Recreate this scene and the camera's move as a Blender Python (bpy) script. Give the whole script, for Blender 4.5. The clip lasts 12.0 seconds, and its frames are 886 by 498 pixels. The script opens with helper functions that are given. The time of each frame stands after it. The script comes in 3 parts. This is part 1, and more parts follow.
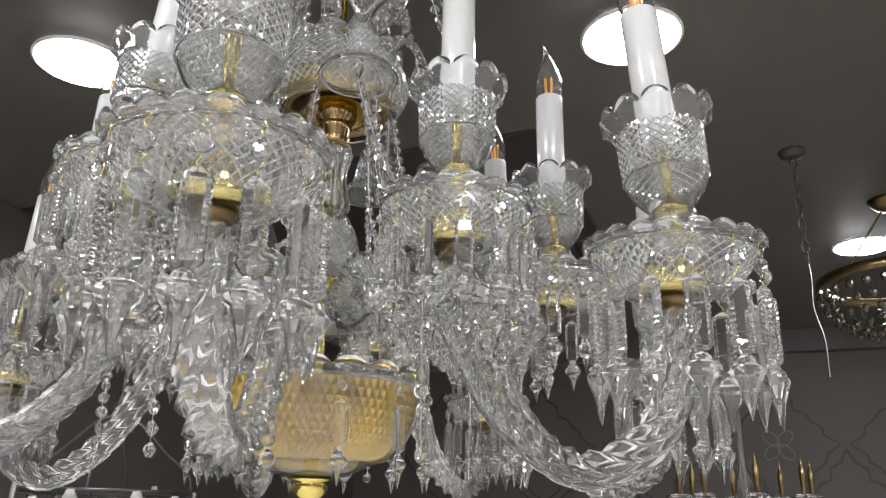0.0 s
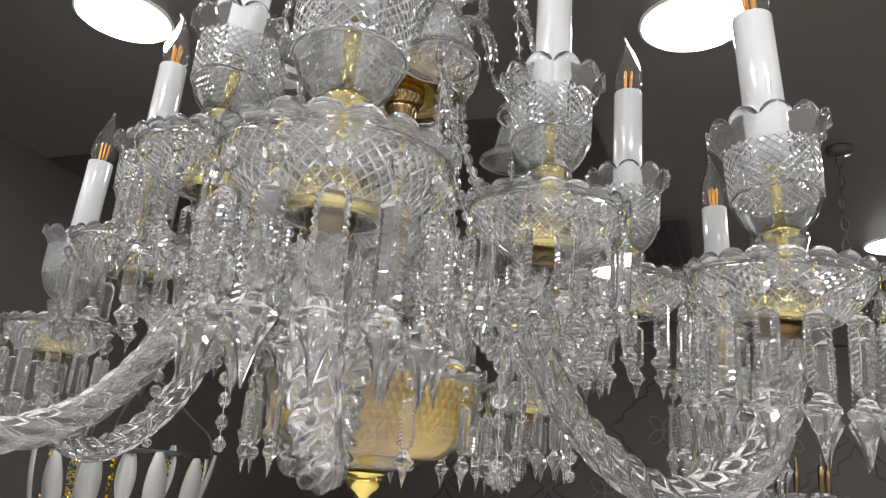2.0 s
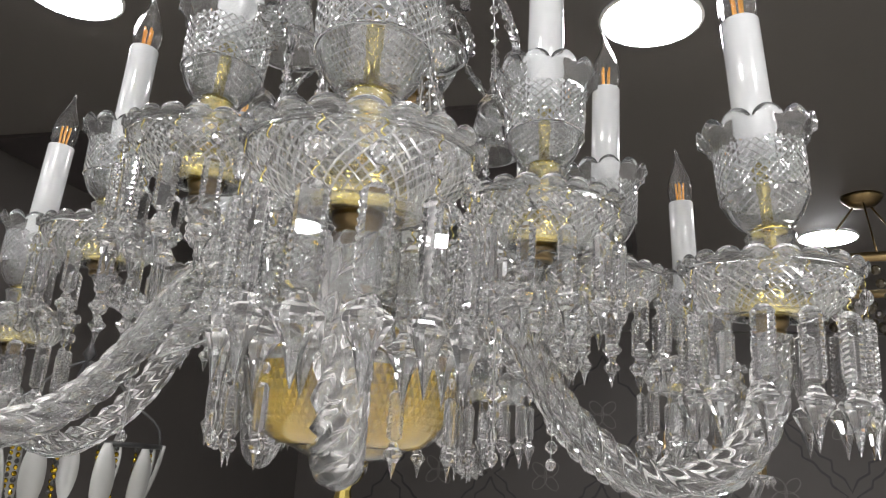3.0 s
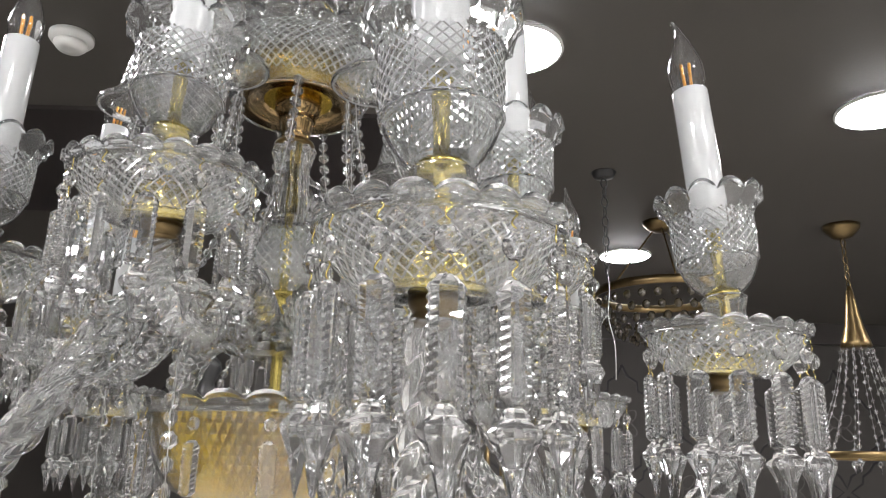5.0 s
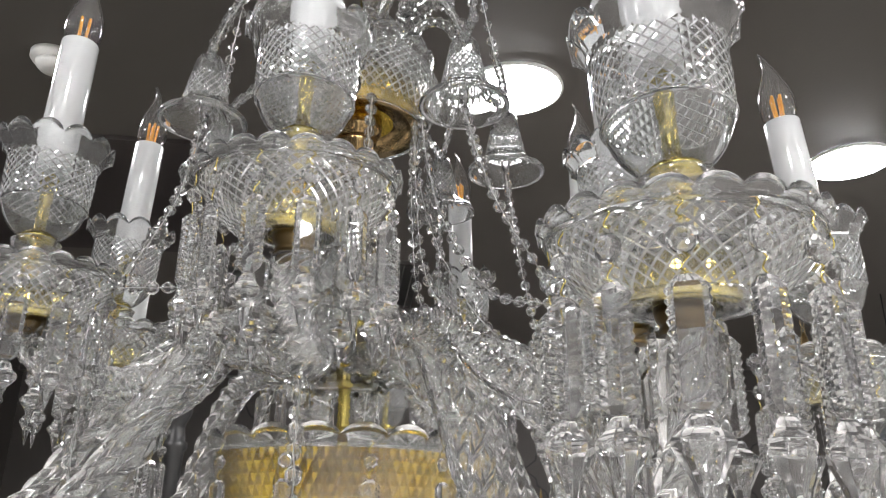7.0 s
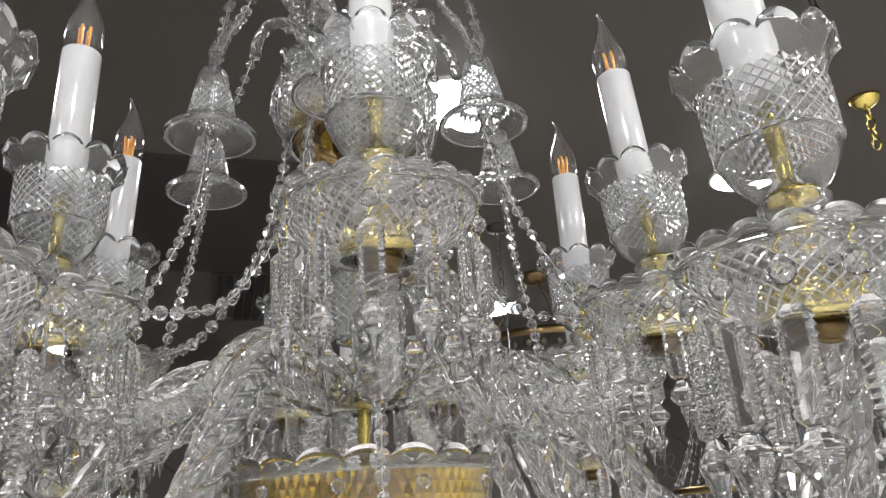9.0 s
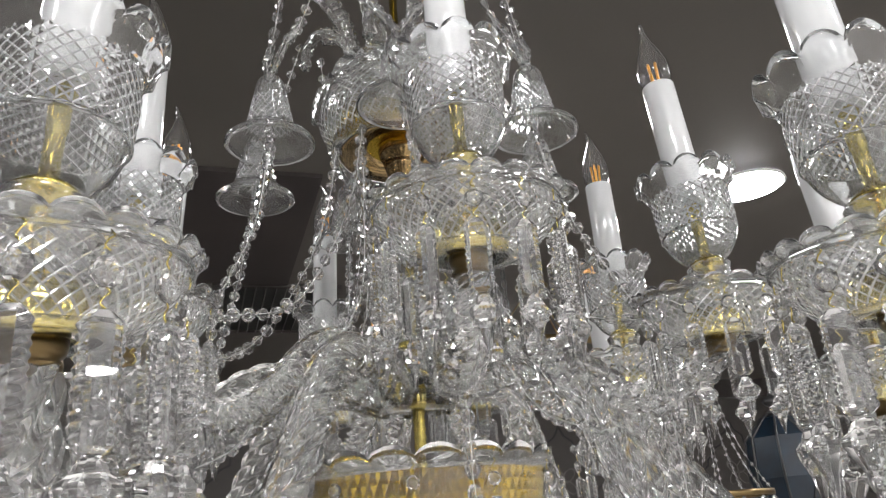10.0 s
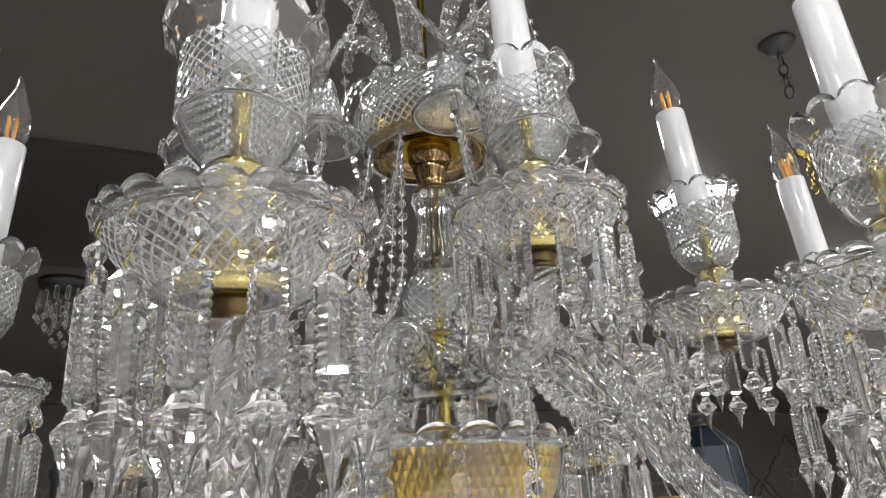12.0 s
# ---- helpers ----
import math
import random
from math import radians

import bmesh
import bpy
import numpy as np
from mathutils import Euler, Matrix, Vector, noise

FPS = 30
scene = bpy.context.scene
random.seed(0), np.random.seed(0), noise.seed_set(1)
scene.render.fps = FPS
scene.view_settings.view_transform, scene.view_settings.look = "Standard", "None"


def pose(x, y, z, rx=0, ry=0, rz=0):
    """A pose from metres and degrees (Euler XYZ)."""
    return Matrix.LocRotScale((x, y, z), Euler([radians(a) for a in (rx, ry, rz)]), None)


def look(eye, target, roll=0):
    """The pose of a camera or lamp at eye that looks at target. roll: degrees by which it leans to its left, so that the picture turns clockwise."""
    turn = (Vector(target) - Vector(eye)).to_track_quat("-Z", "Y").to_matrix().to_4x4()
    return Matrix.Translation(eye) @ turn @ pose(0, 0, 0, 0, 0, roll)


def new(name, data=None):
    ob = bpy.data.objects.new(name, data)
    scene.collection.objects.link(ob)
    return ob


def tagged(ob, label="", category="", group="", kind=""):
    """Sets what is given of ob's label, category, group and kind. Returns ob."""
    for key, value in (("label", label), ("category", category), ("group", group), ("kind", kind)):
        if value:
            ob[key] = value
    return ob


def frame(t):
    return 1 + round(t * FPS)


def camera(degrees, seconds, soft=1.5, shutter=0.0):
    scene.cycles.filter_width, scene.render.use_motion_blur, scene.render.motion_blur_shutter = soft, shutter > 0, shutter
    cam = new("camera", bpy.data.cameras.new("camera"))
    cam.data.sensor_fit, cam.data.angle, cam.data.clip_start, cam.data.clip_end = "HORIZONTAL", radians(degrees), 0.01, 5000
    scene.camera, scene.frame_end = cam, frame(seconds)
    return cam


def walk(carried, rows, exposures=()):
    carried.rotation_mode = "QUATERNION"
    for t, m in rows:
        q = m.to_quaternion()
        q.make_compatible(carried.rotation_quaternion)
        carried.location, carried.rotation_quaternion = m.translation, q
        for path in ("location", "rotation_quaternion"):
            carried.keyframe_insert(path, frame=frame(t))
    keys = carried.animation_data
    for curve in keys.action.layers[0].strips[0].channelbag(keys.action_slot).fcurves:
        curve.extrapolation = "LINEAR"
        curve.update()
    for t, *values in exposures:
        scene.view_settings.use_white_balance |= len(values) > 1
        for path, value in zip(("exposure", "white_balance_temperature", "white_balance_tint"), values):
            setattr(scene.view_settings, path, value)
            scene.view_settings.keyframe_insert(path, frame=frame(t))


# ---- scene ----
cam = camera(60.0, 12.0, soft=1.0)
PATH = [
    (0.0, (0.4461, -0.7735, 1.5398), (0.1774, -0.0680, 1.8045), 1.13),
    (0.5, (0.4320, -0.7795, 1.5510), (0.1588, -0.0688, 1.7968), 1.60),
    (1.0, (0.4105, -0.7741, 1.5678), (0.1327, -0.0624, 1.8052), 2.76),
    (1.5, (0.4011, -0.7691, 1.5733), (0.1133, -0.0616, 1.8112), 4.25),
    (2.0, (0.3739, -0.7832, 1.5771), (0.0963, -0.0687, 1.8061), 4.69),
    (2.5, (0.3554, -0.7924, 1.5806), (0.1050, -0.0655, 1.8017), 4.18),
    (2.7, (0.3463, -0.7970, 1.5782), (0.1089, -0.0658, 1.7993), 4.04),
    (4.3, (0.2111, -0.8108, 1.6106), (0.1384, -0.0425, 1.8212), 2.14),
    (4.5, (0.1991, -0.8103, 1.6192), (0.1520, -0.0407, 1.8325), 1.75),
    (5.0, (0.1640, -0.8117, 1.6252), (0.1717, -0.0439, 1.8497), 1.33),
    (5.5, (0.1185, -0.7989, 1.6227), (0.1424, -0.0372, 1.8663), 2.00),
    (6.0, (0.0780, -0.7831, 1.6197), (0.1257, -0.0281, 1.8799), 1.27),
    (6.5, (0.0481, -0.7688, 1.6149), (0.1155, -0.0170, 1.8799), 0.77),
    (7.0, (0.0090, -0.7639, 1.6126), (0.0945, -0.0168, 1.8856), 0.44),
    (7.2, (0.0050, -0.7613, 1.6103), (0.0871, -0.0148, 1.8860), 0.12),
    (8.8, (-0.1154, -0.7477, 1.6235), (0.0925, -0.0257, 1.8983), -3.90),
    (9.0, (-0.1291, -0.7450, 1.6225), (0.0837, -0.0255, 1.9001), -3.85),
    (9.5, (-0.1677, -0.7394, 1.6179), (0.0402, -0.0193, 1.8976), -3.21),
    (10.0, (-0.2048, -0.7388, 1.6125), (0.0290, -0.0305, 1.9017), -4.61),
    (10.5, (-0.2380, -0.7385, 1.6080), (0.0219, -0.0421, 1.9037), -6.71),
    (11.0, (-0.2682, -0.7419, 1.6003), (0.0044, -0.0480, 1.8905), -4.76),
    (11.5, (-0.2969, -0.7491, 1.5913), (-0.0212, -0.0586, 1.8864), -3.08),
    (12.0, (-0.3300, -0.7548, 1.5854), (-0.0240, -0.0760, 1.8778), -3.61),
]
walk(cam, [(t, look(e, g, r)) for t, e, g, r in PATH])

# ---- light ----
world = bpy.data.worlds.new("world")
scene.world = world
world.use_nodes = True
world.node_tree.nodes["Background"].inputs[0].default_value = (0.02, 0.02, 0.022, 1)
scene.view_settings.exposure = 0.28

CEIL = 2.50
# the three rows at negative y are unseen, added to make the glass sparkle
LAMPS = [(0.32, 0.64), (1.24, 0.87), (0.94, 2.20), (-0.86, 0.34), (2.35, 1.25), (3.4, 1.5)] + [
    (x + 0.12 * r, y) for r, y in enumerate((-0.85, -1.95, -3.05)) for x in (-1.2, -0.2, 0.85, 1.9, 2.95)]
LAMP_L = 104.0


# ---- materials ----
def mat(name, color, rough=0.5, metal=0.0, trans=0.0, ior=1.5, scale=8.0, vary=0.12, bump=0.0, bump_scale=60.0, rvary=0.0, fine=None):
    m = bpy.data.materials.new(name)
    m.use_nodes = True
    nt = m.node_tree
    b = nt.nodes["Principled BSDF"]
    b.inputs["Roughness"].default_value = rough
    b.inputs["Metallic"].default_value = metal
    b.inputs["Transmission Weight"].default_value = trans
    b.inputs["IOR"].default_value = ior
    tc = nt.nodes.new("ShaderNodeTexCoord")

    def tex(s, detail=4.0):
        n = nt.nodes.new("ShaderNodeTexNoise")
        n.inputs["Scale"].default_value, n.inputs["Detail"].default_value = s, detail
        nt.links.new(tc.outputs["Object"], n.inputs["Vector"])
        return n
    n1 = tex(scale)
    ramp = nt.nodes.new("ShaderNodeValToRGB")
    lo = [c * (1 - vary) for c in color]
    hi = [min(1, c * (1 + vary)) for c in color]
    ramp.color_ramp.elements[0].position, ramp.color_ramp.elements[1].position = 0.3, 0.7
    ramp.color_ramp.elements[0].color = (*lo, 1)
    ramp.color_ramp.elements[1].color = (*hi, 1)
    nt.links.new(n1.outputs["Fac"], ramp.inputs["Fac"])
    nt.links.new(ramp.outputs["Color"], b.inputs["Base Color"])
    if rvary:
        mr = nt.nodes.new("ShaderNodeMapRange")
        mr.inputs["To Min"].default_value, mr.inputs["To Max"].default_value = max(0, rough - rvary), rough + rvary
        nt.links.new(tex(scale * 6).outputs["Fac"], mr.inputs["Value"])
        nt.links.new(mr.outputs["Result"], b.inputs["Roughness"])
    if bump:
        bp = nt.nodes.new("ShaderNodeBump")
        bp.inputs["Strength"].default_value, bp.inputs["Distance"].default_value = bump, 0.002
        nt.links.new(tex(bump_scale).outputs["Fac"], bp.inputs["Height"])
        nt.links.new(bp.outputs["Normal"], b.inputs["Normal"])
    return m


GLASS = mat("cut_crystal", (0.96, 0.97, 0.97), 0.006, trans=0.955, ior=1.5, vary=0.02, scale=30)
PRISM = mat("polished_crystal", (0.96, 0.965, 0.97), 0.003, trans=0.965, ior=1.54, vary=0.03, scale=70)
STEEL = mat("steel_wire", (0.55, 0.55, 0.54), 0.3, metal=1.0, vary=0.1, scale=50)
# whiter frosted glass that paints the glints along grooves and lips
GLINT = mat("glint_glass", (0.94, 0.95, 0.95), 0.18, trans=0.72, ior=1.5, vary=0.03, scale=60)
BELLG = mat("pressed_glass", (0.95, 0.96, 0.965), 0.012, trans=0.93, ior=1.5, vary=0.03, scale=50)
BULB = mat("bulb_glass", (0.98, 0.98, 0.98), 0.01, trans=0.98, ior=1.4, vary=0.01)
BRASS = mat("polished_brass", (0.76, 0.62, 0.19), 0.17, metal=1.0, vary=0.1, scale=40, rvary=0.06)
# brass browned to hold the dark reflections of the dish underside and finial
DISH = mat("dark_mirror_brass", (0.36, 0.25, 0.12), 0.14, metal=1.0, vary=0.1, scale=25, rvary=0.05)
BRONZE = mat("aged_bronze", (0.19, 0.135, 0.065), 0.34, metal=1.0, vary=0.15, scale=30, rvary=0.06)
GILT = mat("gilt_liner", (0.52, 0.35, 0.03), 0.24, metal=1.0, vary=0.06, scale=30, rvary=0.04)
SLEEVE = mat("candle_sleeve", (0.46, 0.47, 0.468), 0.12, vary=0.02, scale=20)
FILAMENT = mat("filament_coating", (0.95, 0.42, 0.04), 0.5, vary=0.08, scale=200)
CEILING = mat("ceiling_paint", (0.07, 0.063, 0.055), 0.6, vary=0.06, scale=1.2, bump=0.1, bump_scale=90)
# beige wallpaper taken far down, so the dim light is in its colour
WALLM = mat("dimmed_wallpaper", (0.047, 0.042, 0.038), 0.6, vary=0.08, scale=2.5, bump=0.15, bump_scale=120)
# for the unseen walls, kept pale to bounce light into the glass
PALE = mat("pale_bounce_paint", (0.8, 0.79, 0.76), 0.6, vary=0.05, scale=2, bump=0.1)
LATTICE = mat("lattice_line", (0.01, 0.0095, 0.0095), 0.5, vary=0.1, scale=20)
SILVER = mat("silver_line", (0.09, 0.086, 0.076), 0.35, vary=0.1, scale=20)
DARK = mat("dark_brown_paint", (0.035, 0.03, 0.028), 0.5, vary=0.2, scale=3)
# near-black brown that stands for the gloom of the ceiling recess
RECESS_DARK = mat("recess_shade", (0.022, 0.017, 0.016), 0.6, vary=0.25, scale=2.5, bump=0.1, bump_scale=90)
FLOORM = mat("floor_tile", (0.78, 0.76, 0.73), 0.12, vary=0.08, scale=3)
TEAL = mat("blue_glass", (0.002, 0.009, 0.018), 0.38, vary=0.5, scale=18)
WHITE = mat("white_plastic", (0.55, 0.55, 0.53), 0.35, vary=0.03)
BLACKM = mat("black_iron", (0.02, 0.02, 0.02), 0.4, vary=0.2, scale=30)
LEAFM = mat("opal_glass", (0.27, 0.27, 0.26), 0.25, vary=0.03, scale=15)


def glowing(name, color, strength):
    m = bpy.data.materials.new(name)
    m.use_nodes = True
    b = m.node_tree.nodes["Principled BSDF"]
    b.inputs["Emission Color"].default_value = (*color, 1)
    b.inputs["Emission Strength"].default_value = strength
    return m


GLOW = glowing("lamp_diffuser", (1.0, 0.98, 0.99), LAMP_L)


# ---- mesh helpers ----
def mesh_of(name, verts, faces, smooth=False):
    me = bpy.data.meshes.new(name)
    me.from_pydata([tuple(v) for v in verts], [], faces)
    if smooth is True:
        me.polygons.foreach_set("use_smooth", [True] * len(me.polygons))
    elif smooth:
        me.polygons.foreach_set("use_smooth", list(smooth))
    me.update()
    return me


def part(name, me, material, parent=None, label="", m=None):
    ob = new(name, me)
    if not me.materials:
        me.materials.append(material)
    if parent is not None:
        ob.parent = parent
    if m is not None:
        ob.matrix_basis = m
    if label:
        ob["label"] = label
    return ob


def revolve(name, profile, seg, lobes=0, closed=False, smooth=None, groove=0.0):
    """Turns a profile of (radius, height, cut depth, lobe height) round z. Cut depth raises every other corner into low
    pyramids; groove is the share of each one taken up by the V-cut round it, whose paler second material stands for
    glints.
    Rows with lobes have twice the corners."""
    vs, fs, sm, mi, start = [], [], [], [], []
    prof = [p if len(p) == 4 else (*p, 0, 0) for p in profile]
    for j, (r, z, cut, lob) in enumerate(prof):
        n = seg * 2 if lob else seg
        start.append((len(vs), n))
        for i in range(n):
            a = 2 * math.pi * i / n
            rr = r + (cut if (i + j) % 2 else 0)
            zz = z + (lob * abs(math.sin(lobes * a / 2)) ** 0.6 if lob else 0)
            vs.append((rr * math.cos(a), rr * math.sin(a), zz))
    rows = len(prof)
    shared = {}

    def between(o, e, cut):
        if (o, e) not in shared:
            q = Vector(vs[o]).lerp(Vector(vs[e]), 1 - groove)
            rad = Vector((q.x, q.y, 0)).normalized()
            q += rad * cut * max(0.0, 0.8 - groove)
            shared[(o, e)] = len(vs)
            vs.append(tuple(q))
        return shared[(o, e)]

    def face(f, flag, slot):
        fs.append(f)
        sm.append(flag)
        mi.append(slot)
    for j in range(rows if closed else rows - 1):
        k = (j + 1) % rows
        c1, c2 = prof[j][2], prof[k][2]
        (s1, n1), (s2, n2) = start[j], start[k]
        if n1 != n2:
            for i in range(seg):
                if n1 < n2:
                    a, b, c, d, e = s1 + i, s1 + (i + 1) % n1, s2 + (2 * i + 2) % n2, s2 + 2 * i + 1, s2 + 2 * i
                    tris = ((a, d, e), (a, b, d), (b, c, d))
                else:
                    a, d, b, e, c = s1 + 2 * i, s1 + 2 * i + 1, s1 + (2 * i + 2) % n1, s2 + i, s2 + (i + 1) % n2
                    tris = ((a, d, e), (d, c, e), (d, b, c))
                for t in tris:
                    face(t, True, 0)
            continue
        for i in range(n1):
            n = (i + 1) % n1
            a, b, c, d = s1 + i, s1 + n, s2 + n, s2 + i
            if c1 or c2:
                tris = [(a, b, c), (a, c, d)] if (i + j) % 2 == 0 else [(a, b, d), (b, c, d)]
                if groove and c1 and c2:
                    # the raised corner is the one that is not on the groove's diagonal
                    for t in tris:
                        odd = b if (i + j) % 2 == 0 and b in t else d if (i + j) % 2 == 0 else a if a in t else c
                        while t[0] != odd:
                            t = t[1:] + t[:1]
                        p, q = between(odd, t[1], c1), between(odd, t[2], c1)
                        face((odd, p, q), False, 0)
                        face((p, t[1], t[2], q), False, 1)
                else:
                    for t in tris:
                        face(t, False, 0)
            else:
                # level lip faces also get the whiter glass, for a bright rim
                face((a, b, c, d), True, 1 if j and prof[j][1] == prof[k][1] else 0)
    if not closed:
        face(tuple(range(start[0][1]))[::-1], False, 0)
        face(tuple(start[-1][0] + i for i in range(start[-1][1])), False, 0)
    me = mesh_of(name, vs, fs, sm if smooth is None else [smooth] * len(fs))
    if groove:
        me.materials.append(GLASS)
        me.materials.append(GLINT)
        me.polygons.foreach_set("material_index", mi)
    return me


def spline(points, count):
    """Catmull-Rom through 3D points."""
    P = [Vector(p) for p in points]
    P = [P[0] * 2 - P[1]] + P + [P[-1] * 2 - P[-2]]
    out = []
    n = len(P) - 3
    for k in range(count):
        u = k / (count - 1) * n
        i = min(int(u), n - 1)
        t = u - i
        a, b, c, d = P[i:i + 4]
        out.append(0.5 * ((2 * b) + (c - a) * t + (2 * a - 5 * b + 4 * c - d) * t * t + (3 * b - 3 * c + d - a) * t ** 3))
    return out


def tube(name, points, radius, seg=8, lobes=0, lobe_depth=0.0, twist=0.0, taper=None, smooth=True):
    """A round or twisted rope along points."""
    vs, fs = [], []
    n = len(points)
    ref = Vector((0, 0, 1))
    t0 = (points[1] - points[0]).normalized()
    if abs(t0.dot(ref)) > 0.9:
        ref = Vector((0, 1, 0))
    side = t0.cross(ref).normalized()
    for k, p in enumerate(points):
        t = (points[min(k + 1, n - 1)] - points[max(k - 1, 0)]).normalized()
        side = (side - t * side.dot(t)).normalized()
        up = t.cross(side)
        rad = radius * (taper(k / (n - 1)) if taper else 1)
        for i in range(seg):
            a = 2 * math.pi * i / seg
            rr = rad * (1 - lobe_depth * (0.5 - 0.5 * math.cos(lobes * a))) if lobes else rad
            b = a + twist * k
            vs.append(p + side * (rr * math.cos(b)) + up * (rr * math.sin(b)))
    for k in range(n - 1):
        for i in range(seg):
            j = (i + 1) % seg
            fs.append((k * seg + i, k * seg + j, (k + 1) * seg + j, (k + 1) * seg + i))
    fs.append(tuple(range(seg))[::-1])
    fs.append(tuple((n - 1) * seg + i for i in range(seg)))
    return mesh_of(name, vs, fs, smooth)


def stack(name, rings):
    """Closed faceted solid from rings of equal corner count."""
    vs, fs = [], []
    s = len(rings[0])
    for r in rings:
        vs += r
    for k in range(len(rings) - 1):
        for i in range(s):
            j = (i + 1) % s
            fs.append((k * s + i, k * s + j, (k + 1) * s + j, (k + 1) * s + i))
    fs.append(tuple(range(s))[::-1])
    fs.append(tuple((len(rings) - 1) * s + i for i in range(s)))
    return mesh_of(name, vs, fs)


def box_mesh(name, x0, x1, y0, y1, z0, z1):
    vs = [(x, y, z) for x in (x0, x1) for y in (y0, y1) for z in (z0, z1)]
    return mesh_of(name, vs, [(0, 1, 3, 2), (4, 6, 7, 5), (0, 4, 5, 1), (2, 3, 7, 6), (0, 2, 6, 4), (1, 5, 7, 3)])


# ---- the room ----
X0, X1, Y0, Y1 = -1.75, 5.6, -4.0, 3.55
# floor out of view, made pale to throw light up into the crystal
tagged(part("floor", box_mesh("floor", X0, X1, Y0, Y1, -0.1, 0), FLOORM), "pale polished tile floor of a lighting showroom", "floor", kind="structure")
ceiling = tagged(part("ceiling", box_mesh("ceiling", X0 - 0.1, X1 + 0.1, Y0 - 0.1, Y1 + 0.1, CEIL, CEIL + 0.1), CEILING), "dark grey matt painted showroom ceiling", "ceiling", kind="structure")
wall_north = tagged(part("wall_north", box_mesh("wall_north", X0, X1, Y1, Y1 + 0.1, 0, CEIL), WALLM), "beige wallpapered wall with a quatrefoil lattice, its dimness put into the colour", "wall", kind="structure")
tagged(part("wall_south", box_mesh("wall_south", X0, X1, Y0 - 0.1, Y0, 0, CEIL), PALE), "unseen plain wall closing the showroom, pale to brighten the glass", "wall", kind="structure")
tagged(part("wall_west", box_mesh("wall_west", X0 - 0.1, X0, Y0 - 0.1, Y1 + 0.1, 0, CEIL), WALLM), "beige wallpapered side wall under a dark ceiling, its dimness put into the colour", "wall", kind="structure")
tagged(part("wall_east", box_mesh("wall_east", X1, X1 + 0.1, Y0 - 0.1, Y1 + 0.1, 0, CEIL), PALE), "unseen plain side wall closing the showroom, pale to brighten the glass", "wall", kind="structure")
tagged(part("trim", box_mesh("trim", X0, X1, Y1 - 0.06, Y1 - 0.001, 2.38, CEIL - 0.002), DARK), "dark brown bulkhead band under the ceiling", "bulkhead", kind="structure")

# flat sheet just below the ceiling; its dark colour is the recess's shade
tagged(part("recess_sheet", box_mesh("recess_sheet", X0 + 0.01, 0.06, 0.97, 1.785, CEIL - 0.012, CEIL - 0.0005), RECESS_DARK), "thin dark brown sheet under the ceiling, standing in for an unlit recess", "ceiling panel", kind="structure")

ring_me = revolve("downlight_ring", [(0.0985, 0), (0.105, 0), (0.106, -0.004), (0.102, -0.007), (0.0985, -0.006)], 32, closed=True)
# dome shape is added so that the glow spreads a halo over the ceiling
glow_me = revolve("diffuser", [(0.02, -0.019), (0.05, -0.0175), (0.078, -0.0135), (0.092, -0.009), (0.098, -0.004), (0.098, -0.0005), (0.02, -0.0005)][::-1], 24)
# located downlights and the added rows behind the camera share one fitting
for lx, ly in LAMPS:
    fit_ob = part("ceiling_downlight", ring_me, WHITE, None, "", pose(lx, ly, CEIL - 0.001))
    tagged(fit_ob, "round white recessed ceiling downlight, switched on", "downlight", "ceiling downlights")
    part("diffuser", glow_me, GLOW, fit_ob, "glowing cool white diffuser, domed to throw a halo on the ceiling")

# ---- the chandelier: shared shapes ----
Z0 = 1.80
# dish centre, height against Z0, and the slope of the candle in x and y
ARMS_OUT = [(0.166, -0.426, -0.009, -0.028, 0.040), (0.413, -0.167, -0.013, -0.074, 0.020), (0.367, 0.260, -0.032, -0.043, -0.031), (0.060, 0.459, -0.034, -0.006, -0.046), (-0.307, 0.329, -0.030, 0.034, -0.037), (-0.448, -0.028, -0.029, 0.053, 0.003), (-0.278, -0.379, -0.012, 0.040, 0.036)]
ARMS_IN = [(0.232, -0.181, 0.044, -0.024, 0.067), (-0.035, -0.283, 0.073, 0.010, 0.082), (-0.264, -0.118, 0.049, 0.014, 0.016), (-0.255, 0.090, 0.048, 0.053, -0.019), (-0.048, 0.281, 0.050, 0.008, -0.048), (0.151, 0.235, 0.056, -0.028, -0.043), (0.270, 0.045, 0.040, -0.003, 0.007)]


def shell(outer, thick):
    """Closes an outer profile with an inner wall, half as thick where it has lobes."""
    inner = []
    for p in outer[::-1]:
        lob = p[3] if len(p) > 3 else 0
        inner.append((max(p[0] - thick * (0.5 if lob else 1), 0.0015), p[1], 0, lob))
    inner[-1] = (inner[-1][0], inner[-1][1] + thick, 0, 0)
    return outer + inner


def band(r0, z0, r1, z1, rows, cut, bulge=0.0):
    out = []
    for k in range(rows + 1):
        u = k / rows
        out.append((r0 + (r1 - r0) * u + bulge * math.sin(math.pi * u), z0 + (z1 - z0) * u, cut, 0))
    return out


cup_me = revolve("cup", shell(
    [(0.0125, -0.0085), (0.0172, -0.0068), (0.0220, -0.0028), (0.0268, 0.003), (0.0304, 0.0095), (0.0328, 0.0160), (0.0341, 0.0195), (0.0355, 0.0205)]
    + band(0.0338, 0.0220, 0.0350, 0.0605, 11, 0.0014, 0.0004)
    + [(0.0372, 0.0622), (0.0385, 0.0645), (0.0405, 0.068, 0, 0.002), (0.0440, 0.0715, 0, 0.0055), (0.0475, 0.074, 0, 0.0100)], 0.0018), 60, 12, True, None, 0.2)
# the dish and all that hangs from it, lower than the cup by DROP
DROP = 0.011
